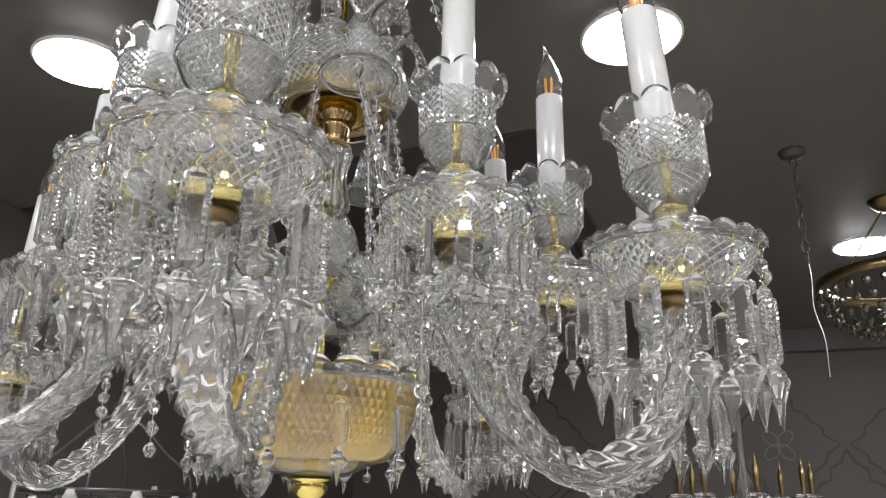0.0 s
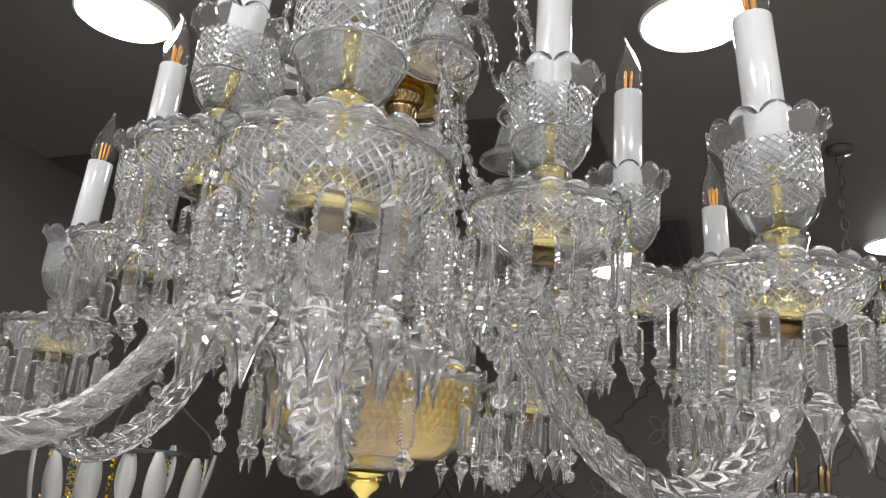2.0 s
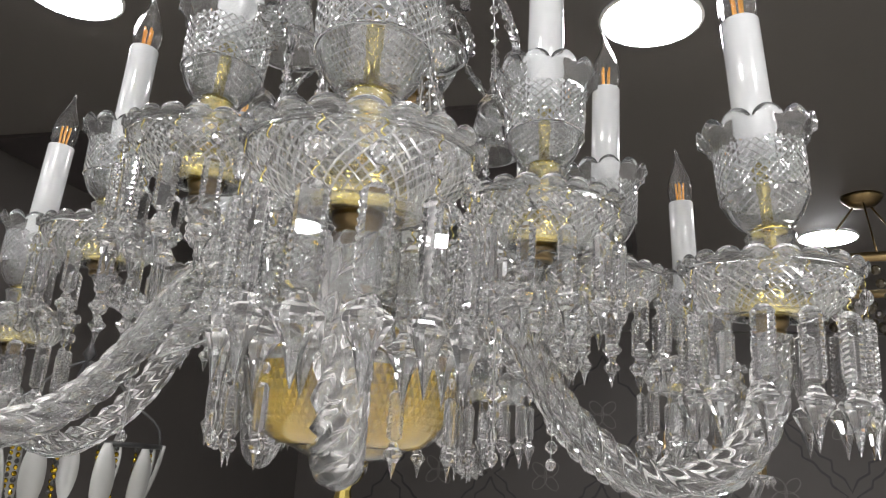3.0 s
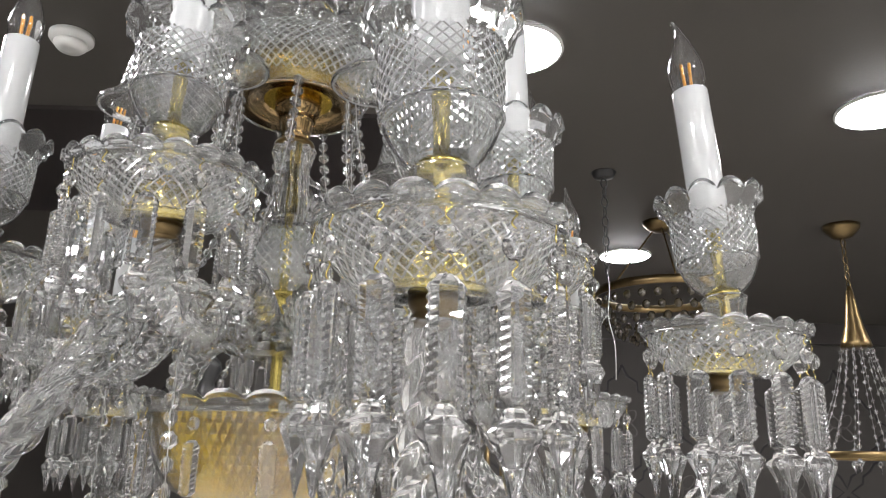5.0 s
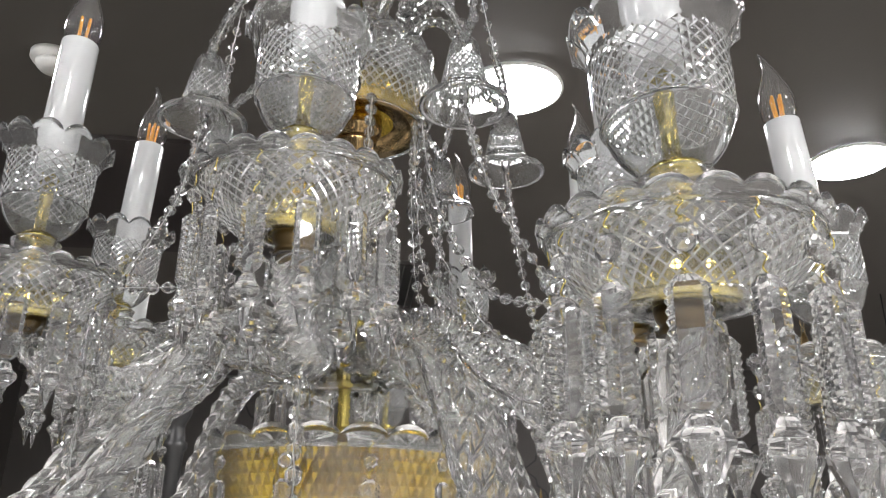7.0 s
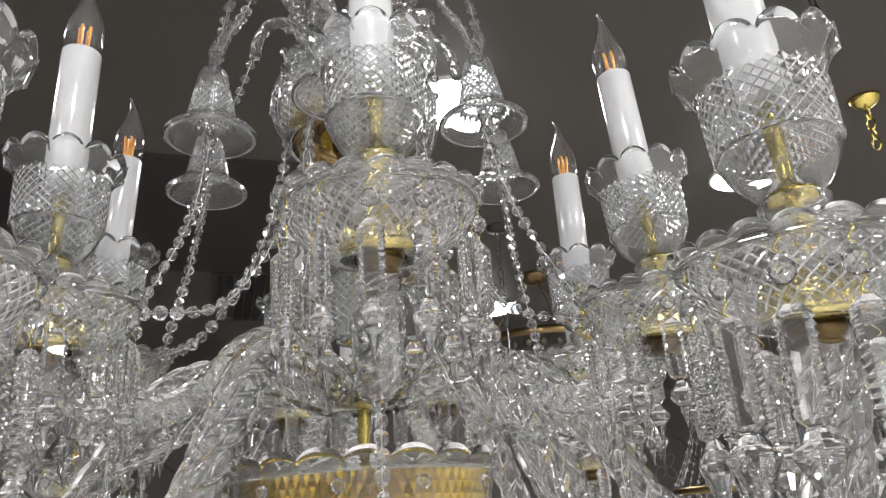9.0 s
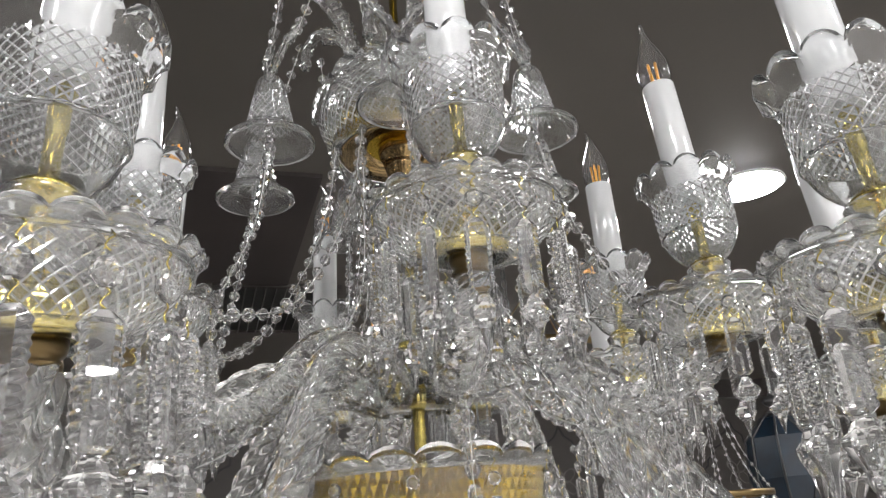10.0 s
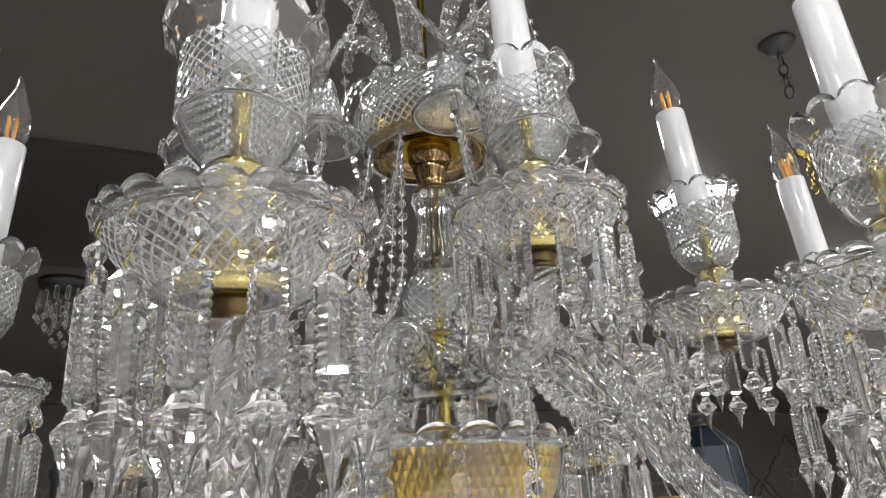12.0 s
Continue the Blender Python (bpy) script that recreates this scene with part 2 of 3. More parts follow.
bobeche_me = revolve("bobeche", shell(
    [(0.018, -0.0685), (0.030, -0.0682), (0.037, -0.0675)]
    + band(0.0410, -0.0660, 0.0634, -0.0380, 9, 0.0015, 0.0028)
    + [(0.0668, -0.0372), (0.0674, -0.0352), (0.0658, -0.0342), (0.0664, -0.0334, 0, 0.001), (0.0684, -0.0326, 0, 0.0025), (0.0712, -0.0314, 0, 0.0050)], 0.0018), 88, 22, True, None, 0.2)
spool_me = revolve("spool", shell([(0.027, -0.056), (0.0255, -0.048), (0.0205, -0.041), (0.0170, -0.033), (0.0165, -0.024), (0.0185, -0.017), (0.0200, -0.0125), (0.0165, -0.0095)], 0.003), 32, closed=True, smooth=True)
collar_me = revolve("collar", [(0.0045, -0.055), (0.0045, -0.012), (0.0135, -0.0115), (0.0148, -0.009), (0.0150, -0.0075), (0.0140, -0.0058), (0.0085, -0.0035), (0.0048, -0.001), (0.0046, 0.024), (0.0054, 0.0255), (0.0054, 0.050), (0.003, 0.051)], 28)
holder_me = revolve("holder", [(0.010, -0.0660), (0.0262, -0.0655), (0.0278, -0.0600), (0.0260, -0.0510), (0.0215, -0.0440), (0.0150, -0.0405), (0.008, -0.040)], 24)
sleeve_me = revolve("candle_sleeve", [(0.0125, 0.052), (0.0158, 0.052), (0.0164, 0.0535), (0.0164, 0.1868), (0.0158, 0.188), (0.0130, 0.1877), (0.0127, 0.182)], 28)


def make_bulb():
    vs, fs = [], []
    prof = [(0.0115, 0.178), (0.0135, 0.184), (0.0162, 0.193), (0.0168, 0.201), (0.016, 0.210), (0.0135, 0.220), (0.0102, 0.229), (0.0068, 0.238), (0.0042, 0.246), (0.0026, 0.254), (0.0018, 0.260), (0.0006, 0.262)]
    inner = [(max(r - 0.0009, 0.0003), z - (0.001 if r < 0.003 else 0)) for r, z in prof[:-1]][::-1]
    full = prof + inner
    seg = 20
    for r, z in full:
        s = max(0, (z - 0.236) / 0.026)
        for i in range(seg):
            a = 2 * math.pi * i / seg
            vs.append((r * math.cos(a) + 0.006 * s * s, r * math.sin(a), z + 0.005))
    n = len(full)
    for k in range(n):
        j = (k + 1) % n
        for i in range(seg):
            q = (i + 1) % seg
            fs.append((k * seg + i, k * seg + q, j * seg + q, j * seg + i))
    return mesh_of("bulb", vs, fs, True)


bulb_me = make_bulb()
filament_me = revolve("filament", [(0.0011, 0.188), (0.0015, 0.189), (0.0015, 0.216), (0.0009, 0.217)], 8)
ferrule_me = revolve("ferrule", [(0.0095, -0.081), (0.0120, -0.081), (0.0127, -0.0797), (0.0127, -0.078), (0.0115, -0.0765), (0.0135, -0.074), (0.0142, -0.0715), (0.0145, -0.0675), (0.0095, -0.0672)], 28)


def prism_mesh(length, w, t, notches):
    rings = []
    n = notches * 2
    rings.append([(x * 0.45, y * 0.45, 0.0) for x, y in ((w, 0.3 * t), (0.6 * w, t), (-0.6 * w, t), (-w, 0.3 * t), (-w, -0.3 * t), (-0.6 * w, -t), (0.6 * w, -t), (w, -0.3 * t))])
    for k in range(n + 1):
        z = -0.004 - (length - 0.007) * k / n
        e = w if k % 2 else w * 0.86
        rings.append([(e, 0.3 * t, z), (0.6 * w, t, z), (-0.6 * w, t, z), (-e, 0.3 * t, z), (-e, -0.3 * t, z), (-0.6 * w, -t, z), (0.6 * w, -t, z), (e, -0.3 * t, z)])
    rings.append([(x * 0.5, y * 0.5, -length) for x, y, _ in rings[1]])
    return stack("prism", rings[::-1])


prism_me = prism_mesh(0.054, 0.0093, 0.0046, 11)
small_prism_me = prism_mesh(0.047, 0.0082, 0.0042, 10)


def spear_mesh(w, t, length):
    def ring(s, z):
        return [(w * s * math.cos(a), t * s * math.sin(a), z) for a in [math.pi / 8 + math.pi / 4 * i for i in range(8)]]
    return stack("spear", [ring(0.03, -length), ring(0.45, -length * 0.55), ring(0.95, -0.0125), ring(1.0, -0.0105), ring(0.92, -0.0085), ring(0.55, -0.005), ring(0.45, -0.002), ring(0.3, 0)])


spear_me = spear_mesh(0.0130, 0.0088, 0.044)
small_spear_me = spear_mesh(0.0102, 0.0072, 0.034)


def bead_mesh(r, t):
    def ring(s, y):
        return [(r * s * math.cos(a), y, r * s * math.sin(a)) for a in [math.pi / 8 + math.pi / 4 * i for i in range(8)]]
    return stack("bead", [ring(0.4, -t), ring(0.85, -t * 0.45), ring(1.0, -t * 0.1), ring(1.0, t * 0.1), ring(0.85, t * 0.45), ring(0.4, t)][::-1])


bead_me = bead_mesh(0.0070, 0.0046)
tiny_bead_me = bead_mesh(0.0062, 0.0042)
string_bead_me = bead_mesh(0.0066, 0.0046)
hook_me = tube("wire_hook", spline([(0.0, 0, 0.004), (0.002, 0, 0.002), (0.0, 0, 0), (-0.0015, 0, -0.003), (0.001, 0, -0.005)], 12), 0.00045, 5)


def pendant(parent, m, small=False):
    """Bead, notched prism and spear hung one below another, turned as m says."""
    p, s, b = (small_prism_me, small_spear_me, tiny_bead_me) if small else (prism_me, spear_me, bead_me)
    L = 0.047 if small else 0.054
    q = 0.014 if small else 0.018
    part("wire_hook", hook_me, BRASS, parent, "", m @ pose(0, 0, 0.002))
    part("bead", b, PRISM, parent, "", m @ pose(0, 0, -q / 2 - 0.003))
    part("wire_hook", hook_me, BRASS, parent, "", m @ pose(0, 0, -q - 0.004))
    part("prism", p, PRISM, parent, "", m @ pose(0, 0, -q - 0.010))
    part("spear", s, PRISM, parent, "", m @ pose(0, 0, -q - 0.011 - L, 0, 0, random.uniform(-12, 12)))


# ---- the chandelier ----
chandelier = new("crystal_chandelier")
chandelier.empty_display_size = 0.1
tagged(chandelier, "fourteen-light cut crystal chandelier with brass fittings and hanging prisms", "chandelier")


def make_arm(x, y, dz, lx, ly, inner):
    R, ang, zn = math.hypot(x, y), math.degrees(math.atan2(y, x)), Z0 + dz
    zf = zn - DROP - 0.082
    if inner:
        pts = [(0.034, 0, 1.768), (0.065, 0, 1.786), (0.095, 0, 1.799), (0.126, 0, 1.785), (0.152, 0, 1.756), (0.182, 0, 1.733), (0.216, 0, 1.725), (R - 0.024, 0, 1.738), (R - 0.006, 0, 1.764), (R, 0, zf + 0.002)]
    else:
        pts = [(0.036, 0, 1.752), (0.090, 0, 1.770), (0.150, 0, 1.770), (0.190, 0, 1.747), (0.222, 0, 1.700), (0.258, 0, 1.643), (0.305, 0, 1.600), (R - 0.090, 0, 1.578), (R - 0.035, 0, 1.596), (R - 0.008, 0, 1.640), (R, 0, zf + 0.002)]
    rope = tube("arm", spline(pts, 230), 0.0165 if not inner else 0.0150, 30, 6, 0.36, 0.12, None, True)
    arm = part("arm", rope, GLASS, chandelier, "twisted rope of clear glass", pose(0, 0, 0, 0, 0, ang))
    at = pose(R, 0, zn - DROP, 0, 2.5, 0) @ pose(0, 0, 0, 0, 0, random.uniform(0, 360))
    ca, sa = math.cos(radians(-ang)), math.sin(radians(-ang))
    way = Vector((lx * ca - ly * sa, lx * sa + ly * ca, 1)).normalized()
    lean = pose(R, 0, zn) @ Vector((0, 0, 1)).rotation_difference(way).to_matrix().to_4x4()
    up = lean @ pose(0, 0, 0, 0, 0, random.uniform(0, 360))
    part("ferrule", ferrule_me, BRONZE, arm, "brass cap with a dark ring", at)
    part("bobeche", bobeche_me, GLASS, arm, "diamond-cut glass dish with a scalloped rim", at)
    part("spool", spool_me, GLASS, arm, "flared clear glass foot", up)
    part("holder", holder_me, BRASS, arm, "brass cone under the dish", at)
    part("collar", collar_me, BRASS, arm, "turned brass flange and rod", up)
    part("cup", cup_me, GLASS, arm, "diamond-cut glass cup with a scalloped lip", up)
    part("candle_sleeve", sleeve_me, SLEEVE, arm, "plain white candle tube", up)
    part("bulb", bulb_me, BULB, arm, "clear flame-tip bulb", lean @ pose(0, 0, 0, 0, 0, random.uniform(120, 240) - ang))
    for k in range(4):
        a = 45 + 90 * k
        part("filament", filament_me, FILAMENT, arm, "", lean @ pose(0.0062 * math.cos(radians(a)), 0.0062 * math.sin(radians(a)), 0, 3 * math.sin(radians(a)), -3 * math.cos(radians(a)), 0))
    n = 13
    off = random.uniform(0, 36)
    for k in range(n):
        a = off + 360 * k / n
        m = pose(R + 0.0655 * math.cos(radians(a)), 0.0655 * math.sin(radians(a)), zn - DROP - 0.042 - 0.0028 * math.cos(radians(a)), 0, 0, a + 90 + random.uniform(-25, 25))
        pendant(arm, m, inner)
    return arm


for v in ARMS_OUT:
    make_arm(*v, False)
for v in ARMS_IN:
    make_arm(*v, True)

# central stem
ub = shell([(0.0722, 2.0262), (0.0742, 2.0262), (0.0762, 2.029), (0.0775, 2.034)] + band(0.0785, 2.038, 0.080, 2.098, 13, 0.0014, 0.012)
           + [(0.081, 2.101), (0.082, 2.104), (0.080, 2.107, 0, 0.003), (0.083, 2.110, 0, 0.011)], 0.003)
part("upper_bowl", revolve("upper_bowl", ub, 104, 13, True, None, 0.2), GLASS, chandelier, "diamond-cut glass bowl over a gilt dish")
part("gilt_dish", revolve("gilt_dish", [(0.05, 2.036), (0.0685, 2.031), (0.0702, 2.032), (0.072, 2.042), (0.075, 2.055), (0.066, 2.075), (0.012, 2.08)], 56), GILT, chandelier, "gilt inner dish seen through cut glass")
part("dish_plate", revolve("dish_plate", [(0.012, 2.0395), (0.026, 2.039), (0.0275, 2.0375), (0.038, 2.0372), (0.0395, 2.0355), (0.054, 2.0325), (0.0690, 2.0262), (0.0700, 2.0275), (0.052, 2.0345), (0.012, 2.0405)][::-1], 56), DISH, chandelier, "polished brass underside, its dark reflections put into the brown")
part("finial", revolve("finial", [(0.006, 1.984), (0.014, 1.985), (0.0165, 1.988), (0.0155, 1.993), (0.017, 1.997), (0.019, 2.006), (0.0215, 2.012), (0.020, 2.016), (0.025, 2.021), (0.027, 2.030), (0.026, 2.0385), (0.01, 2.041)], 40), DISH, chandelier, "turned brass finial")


def fluted(name, prof, seg, flutes, depth):
    vs, fs = [], []
    for r, z in prof:
        for i in range(seg):
            a = 2 * math.pi * i / seg
            rr = r * (1 - depth * (0.5 - 0.5 * math.cos(flutes * a)))
            vs.append((rr * math.cos(a), rr * math.sin(a), z))
    n = len(prof)
    for k in range(n - 1):
        for i in range(seg):
            j = (i + 1) % seg
            fs.append((k * seg + i, k * seg + j, (k + 1) * seg + j, (k + 1) * seg + i))
    fs.append(tuple(range(seg))[::-1])
    fs.append(tuple((n - 1) * seg + i for i in range(seg)))
    return mesh_of(name, vs, fs, True)


part("baluster", fluted("baluster", [(0.008, 1.894), (0.024, 1.896), (0.026, 1.902), (0.0235, 1.912), (0.0195, 1.930), (0.0195, 1.948), (0.0225, 1.962), (0.0260, 1.972), (0.024, 1.977), (0.008, 1.978)], 80, 10, 0.2), GLASS, chandelier, "fluted clear glass baluster")
part("stem_cap", revolve("stem_cap", [(0.006, 1.9785), (0.021, 1.9785), (0.0225, 1.980), (0.0215, 1.9835), (0.006, 1.984)], 32), BRONZE, chandelier, "dark bronze cap")
part("glass_ball", revolve("glass_ball", shell([(0.026, 1.807), (0.031, 1.810), (0.0365, 1.815)] + band(0.038, 1.819, 0.031, 1.872, 12, 0.0012, 0.004) + [(0.029, 1.876), (0.025, 1.886), (0.018, 1.893)], 0.0025), 54, 0, True, None, 0.2), GLASS, chandelier, "diamond-cut glass bulb on the stem")
part("stem_rod", revolve("stem_rod", [(0.005, 1.54), (0.005, 1.70)] + [(0.0055 + 0.0012 * (k % 2), 1.702 + 0.004 * k) for k in range(15)] + [(0.005, 1.765), (0.005, 2.30)], 14), BRASS, chandelier, "slim brass rod through the stem")
part("knob", revolve("knob", [(0.006, 1.760), (0.009, 1.762), (0.008, 1.766), (0.0115, 1.776), (0.013, 1.782), (0.012, 1.787), (0.0095, 1.789), (0.0095, 1.803), (0.017, 1.805), (0.017, 1.808), (0.006, 1.809)], 28), BRASS, chandelier, "turned brass knob")
part("hub", revolve("hub", [(0.008, 1.738), (0.030, 1.740), (0.036, 1.748), (0.036, 1.755), (0.028, 1.757), (0.008, 1.7575)], 36), GLASS, chandelier, "clear glass hub that carries the arms")
LB = [(0.066 + 0.0545 * math.sin(u * 1.45) / math.sin(1.45), 1.594 + 0.0785 * (1 - math.cos(u * 1.25)) / (1 - math.cos(1.25))) for u in [k / 13 for k in range(14)]]
lb = shell([(0.026, 1.579), (0.040, 1.582), (0.052, 1.5865)] + [(r, z, 0, 0) for r, z in LB]
           + [(0.1255, 1.6745), (0.1265, 1.677), (0.124, 1.679), (0.124, 1.682, 0, 0.003), (0.126, 1.684, 0, 0.0095)], 0.003)
part("lower_bowl", revolve("lower_bowl", lb, 100, 20, True), GLASS, chandelier, "diamond-cut glass bowl lined with gilt")
part("gilt_bowl", revolve("gilt_bowl", [(0.02, 1.584), (0.045, 1.588)] + [(r - 0.0072, z + 0.002, 0.0030, 0) for r, z in LB] + [(0.1165, 1.6745), (0.1145, 1.6745), (0.09, 1.630), (0.045, 1.594), (0.02, 1.590)], 150), GILT, chandelier, "gilt metal bowl seen through cut glass")
part("bottom_finial", revolve("bottom_finial", [(0.004, 1.522), (0.010, 1.527), (0.011, 1.537), (0.008, 1.549), (0.009, 1.555), (0.016, 1.560), (0.020, 1.566), (0.0205, 1.571), (0.017, 1.574), (0.024, 1.576), (0.024, 1.5785), (0.01, 1.579)], 36), BRASS, chandelier, "turned brass bottom finial")
for k in range(12):
    a = 30 * k + 11
    pendant(chandelier, pose(0.131 * math.cos(radians(a)), 0.131 * math.sin(radians(a)), 1.672, 0, 0, a + 90 + random.uniform(-20, 20)), True)

# horns and hooks over the upper bowl, and the bells between them
BELL_AT = [-53, 1, 50, 101, 160, -155, -104]
for a in [v + 24 for v in BELL_AT]:
    pts = [(0.052, 0, 2.090), (0.053, 0, 2.130), (0.055, 0, 2.165), (0.066, 0, 2.200), (0.092, 0, 2.235), (0.120, 0, 2.25)]
    part("glass_horn", tube("glass_horn", spline(pts, 70), 0.0100, 20, 5, 0.32, 0.26, lambda u: 1.0 + 0.5 * max(0, 0.25 - u) + 0.25 * u), GLASS, chandelier, "", pose(0, 0, 0, 0, 0, a))
    pts = [(0.056, 0, 2.140), (0.075, 0, 2.160), (0.098, 0, 2.156), (0.112, 0, 2.132), (0.116, 0, 2.105)]
    part("glass_hook", tube("glass_hook", spline(pts, 30), 0.0065, 15, 5, 0.3, 0.35), GLASS, chandelier, "", pose(0, 0, 0, 0, 0, a + 12))

bell_me = revolve("bell", shell([(0.008, 0.042), (0.0115, 0.040), (0.0145, 0.034), (0.0165, 0.022)] + band(0.0168, 0.017, 0.0225, -0.012, 7, 0.0009) + [(0.0275, -0.018), (0.034, -0.0235), (0.0405, -0.0275), (0.0430, -0.0305), (0.0432, -0.0335), (0.0415, -0.0345)], 0.003)[::-1], 40, 0, True, None, 0.2)
clapper_me = stack("clapper", [[(0.0055 * s * math.cos(a), 0.0055 * s * math.sin(a), z) for a in [math.pi / 3 * i for i in range(6)]] for s, z in ((0.1, -0.036), (0.9, -0.026), (1.0, -0.018), (0.4, -0.008), (0.25, 0.03))])


def strand(points, count, me=tiny_bead_me, sag_label=""):
    """A thread of crystal beads along points."""
    P = spline(points, count)
    s = part("bead_string", tube("bead_string", spline(points, count * 2), 0.0004, 4), STEEL, chandelier, sag_label)
    for k, p in enumerate(P):
        t = (P[min(k + 1, count - 1)] - P[max(k - 1, 0)]).normalized()
        q = t.to_track_quat("Z", "Y").to_matrix().to_4x4()
        part("bead", me, PRISM, s, "", Matrix.Translation(p) @ q @ pose(0, 0, 0, 0, 0, random.uniform(0, 180)))
    return s


def polar(r, a, z):
    return (r * math.cos(radians(a)), r * math.sin(radians(a)), z)


for a in BELL_AT:
    zb = 2.020
    b = part("bell", bell_me, BELLG, chandelier, "small clear glass bell with a flared lip", pose(*polar(0.167, a, zb)))
    part("clapper", clapper_me, PRISM, b)
    strand([polar(0.167, a, zb + 0.045), polar(0.162, a - 6, zb + 0.075), polar(0.152, a - 12, zb + 0.105), polar(0.135, a - 21, zb + 0.20)], 15)
    strand([polar(0.167, a, zb + 0.045), polar(0.162, a + 6, zb + 0.075), polar(0.152, a + 12, zb + 0.105), polar(0.135, a + 21, zb + 0.20)], 15)
    x, y, dz = min(ARMS_IN, key=lambda v: abs((math.degrees(math.atan2(v[1], v[0])) - a + 180) % 360 - 180))[:3]
    R, q = math.hypot(x, y), math.degrees(math.atan2(y, x))
    strand([polar(0.167, a, zb - 0.036), polar(0.182, (a + q) / 2, 1.900), polar(R - 0.064, q, Z0 + dz - 0.046)], 17)
# festoons from the upper hooks to the inner dishes, and strings down beside the stem
for x, y, dz, lx, ly in ARMS_IN:
    R, a = math.hypot(x, y), math.degrees(math.atan2(y, x))
    for q in (8,):
        strand([polar(0.074, a + 2.2 * q, 2.026), polar(0.086, a + 1.8 * q, 1.955), polar(0.112, a + 1.3 * q, 1.885), polar(0.158, a + 0.9 * q, 1.820), polar(R - 0.066, a + 0.6 * q, Z0 + dz - 0.046)], 21, string_bead_me)
    if ARMS_IN.index((x, y, dz, lx, ly)) % 2 == 0:
        strand([polar(0.068, a + 12, 2.028), polar(0.070, a + 14, 1.95), polar(0.082, a + 16, 1.85), polar(0.125, a + 18, 1.785)], 20)
    strand([polar(R - 0.055, a, 1.707), polar(R - 0.054, a, 1.66), polar(R - 0.055, a + 0.5, 1.59)], 9, bead_me)
    strand([polar(0.140, a + 22, 1.77), polar(0.175, a + 26, 1.71), polar(0.24, a + 28, 1.68)], 12)


# ---- the rest of the showroom ----
def thing(name, label, category, group=""):
    ob = new(name)
    ob.empty_display_size = 0.05
    return tagged(ob, label, category, group)


def chain(parent, x, y, z0, z1, r=0.012, material=BLACKM):
    """Oval links hung one in another."""
    link = tube("link", [Vector((r * 0.62 * math.cos(a), 0, r * 1.1 * math.sin(a))) for a in [2 * math.pi * k / 12 for k in range(13)]], r * 0.16, 5)
    n = max(2, int((z0 - z1) / (r * 1.85)))
    for k in range(n):
        part("link", link, material, parent, "", pose(x, y, z0 - r - (z0 - z1 - 2 * r) * k / (n - 1), 0, 0, 90 * (k % 2) + 12))


# suspension of the crystal chandelier
rose_me = revolve("ceiling_rose", [(0.01, CEIL - 0.05), (0.03, CEIL - 0.045), (0.055, CEIL - 0.02), (0.062, CEIL), (0.01, CEIL)], 32)
part("ceiling_rose", rose_me, BRASS, chandelier, "brass ceiling rose")
chain(chandelier, 0, 0, CEIL - 0.05, 2.29, 0.016, BRASS)

# a bare chain with a loose wire under its rose
spare = thing("hanging_chain", "dark metal chain with a loose wire hung from the ceiling", "chain")
part("ceiling_plate", revolve("ceiling_plate", [(0.01, -0.02), (0.03, -0.016), (0.036, -0.004), (0.036, 0), (0.01, 0)], 24), BLACKM, spare, "", pose(0.66, 1.32, CEIL))
chain(spare, 0.66, 1.32, CEIL - 0.02, 2.18, 0.015)
part("wire", tube("wire", spline([(0.660, 1.32, 2.20), (0.664, 1.32, 2.14), (0.660, 1.325, 2.06), (0.674, 1.32, 1.98), (0.673, 1.32, 1.885)], 20), 0.0014, 6), STEEL, spare)

smoke = thing("smoke_detector", "round white smoke detector on the dark ceiling", "smoke detector")
part("base", revolve("base", [(0.02, -0.018), (0.041, -0.016), (0.045, -0.010), (0.045, 0), (0.02, 0)], 32), WHITE, smoke, "", pose(-0.620, 0.64, CEIL))
part("sensor_cap", revolve("sensor_cap", [(0.01, -0.034), (0.026, -0.033), (0.032, -0.026), (0.034, -0.0185), (0.01, -0.018)], 32), WHITE, smoke, "", pose(-0.620, 0.64, CEIL))

for k, (hx, hy, mm, lab) in enumerate(((0.845, 0.15, BLACKM, "black iron ceiling hook with a short chain"), (1.265, 0.472, BRASS, "brass ceiling hook with a short chain"))):
    hook = thing("ceiling_hook", lab, "ceiling hook", "ceiling hooks")
    part("plate", revolve("plate", [(0.008, -0.025), (0.022, -0.02), (0.034, -0.006), (0.036, 0), (0.008, 0)], 20), mm, hook, "", pose(hx, hy, CEIL))
    chain(hook, hx, hy, CEIL - 0.025, CEIL - 0.13, 0.014, mm)

# slatted air vent let into the ceiling
vent = thing("ceiling_vent", "dark slatted air vent in the showroom ceiling", "air vent")
VX0, VX1, VY0, VY1 = -0.19, 0.25, 1.80, 2.40
part("backing", box_mesh("backing", VX0 + 0.02, VX1 - 0.02, VY0 + 0.02, VY1 - 0.02, CEIL - 0.003, CEIL - 0.001), BLACKM, vent)
for nm, b in (("frame_side", (VX0, VX0 + 0.02, VY0, VY1)), ("frame_side", (VX1 - 0.02, VX1, VY0, VY1)), ("frame_end", (VX0 + 0.02, VX1 - 0.02, VY0, VY0 + 0.02)), ("frame_end", (VX0 + 0.02, VX1 - 0.02, VY1 - 0.02, VY1))):
    part(nm, box_mesh(nm, *b, CEIL - 0.014, CEIL - 0.001), DARK, vent)
slat_me = box_mesh("slat", -0.0015, 0.0015, VY0 + 0.02, VY1 - 0.02, -0.016, 0.0)
for k in range(11):
    part("slat", slat_me, DARK, vent, "", pose(VX0 + 0.045 + 0.035 * k, 0, CEIL - 0.0035, 0, 28, 0))

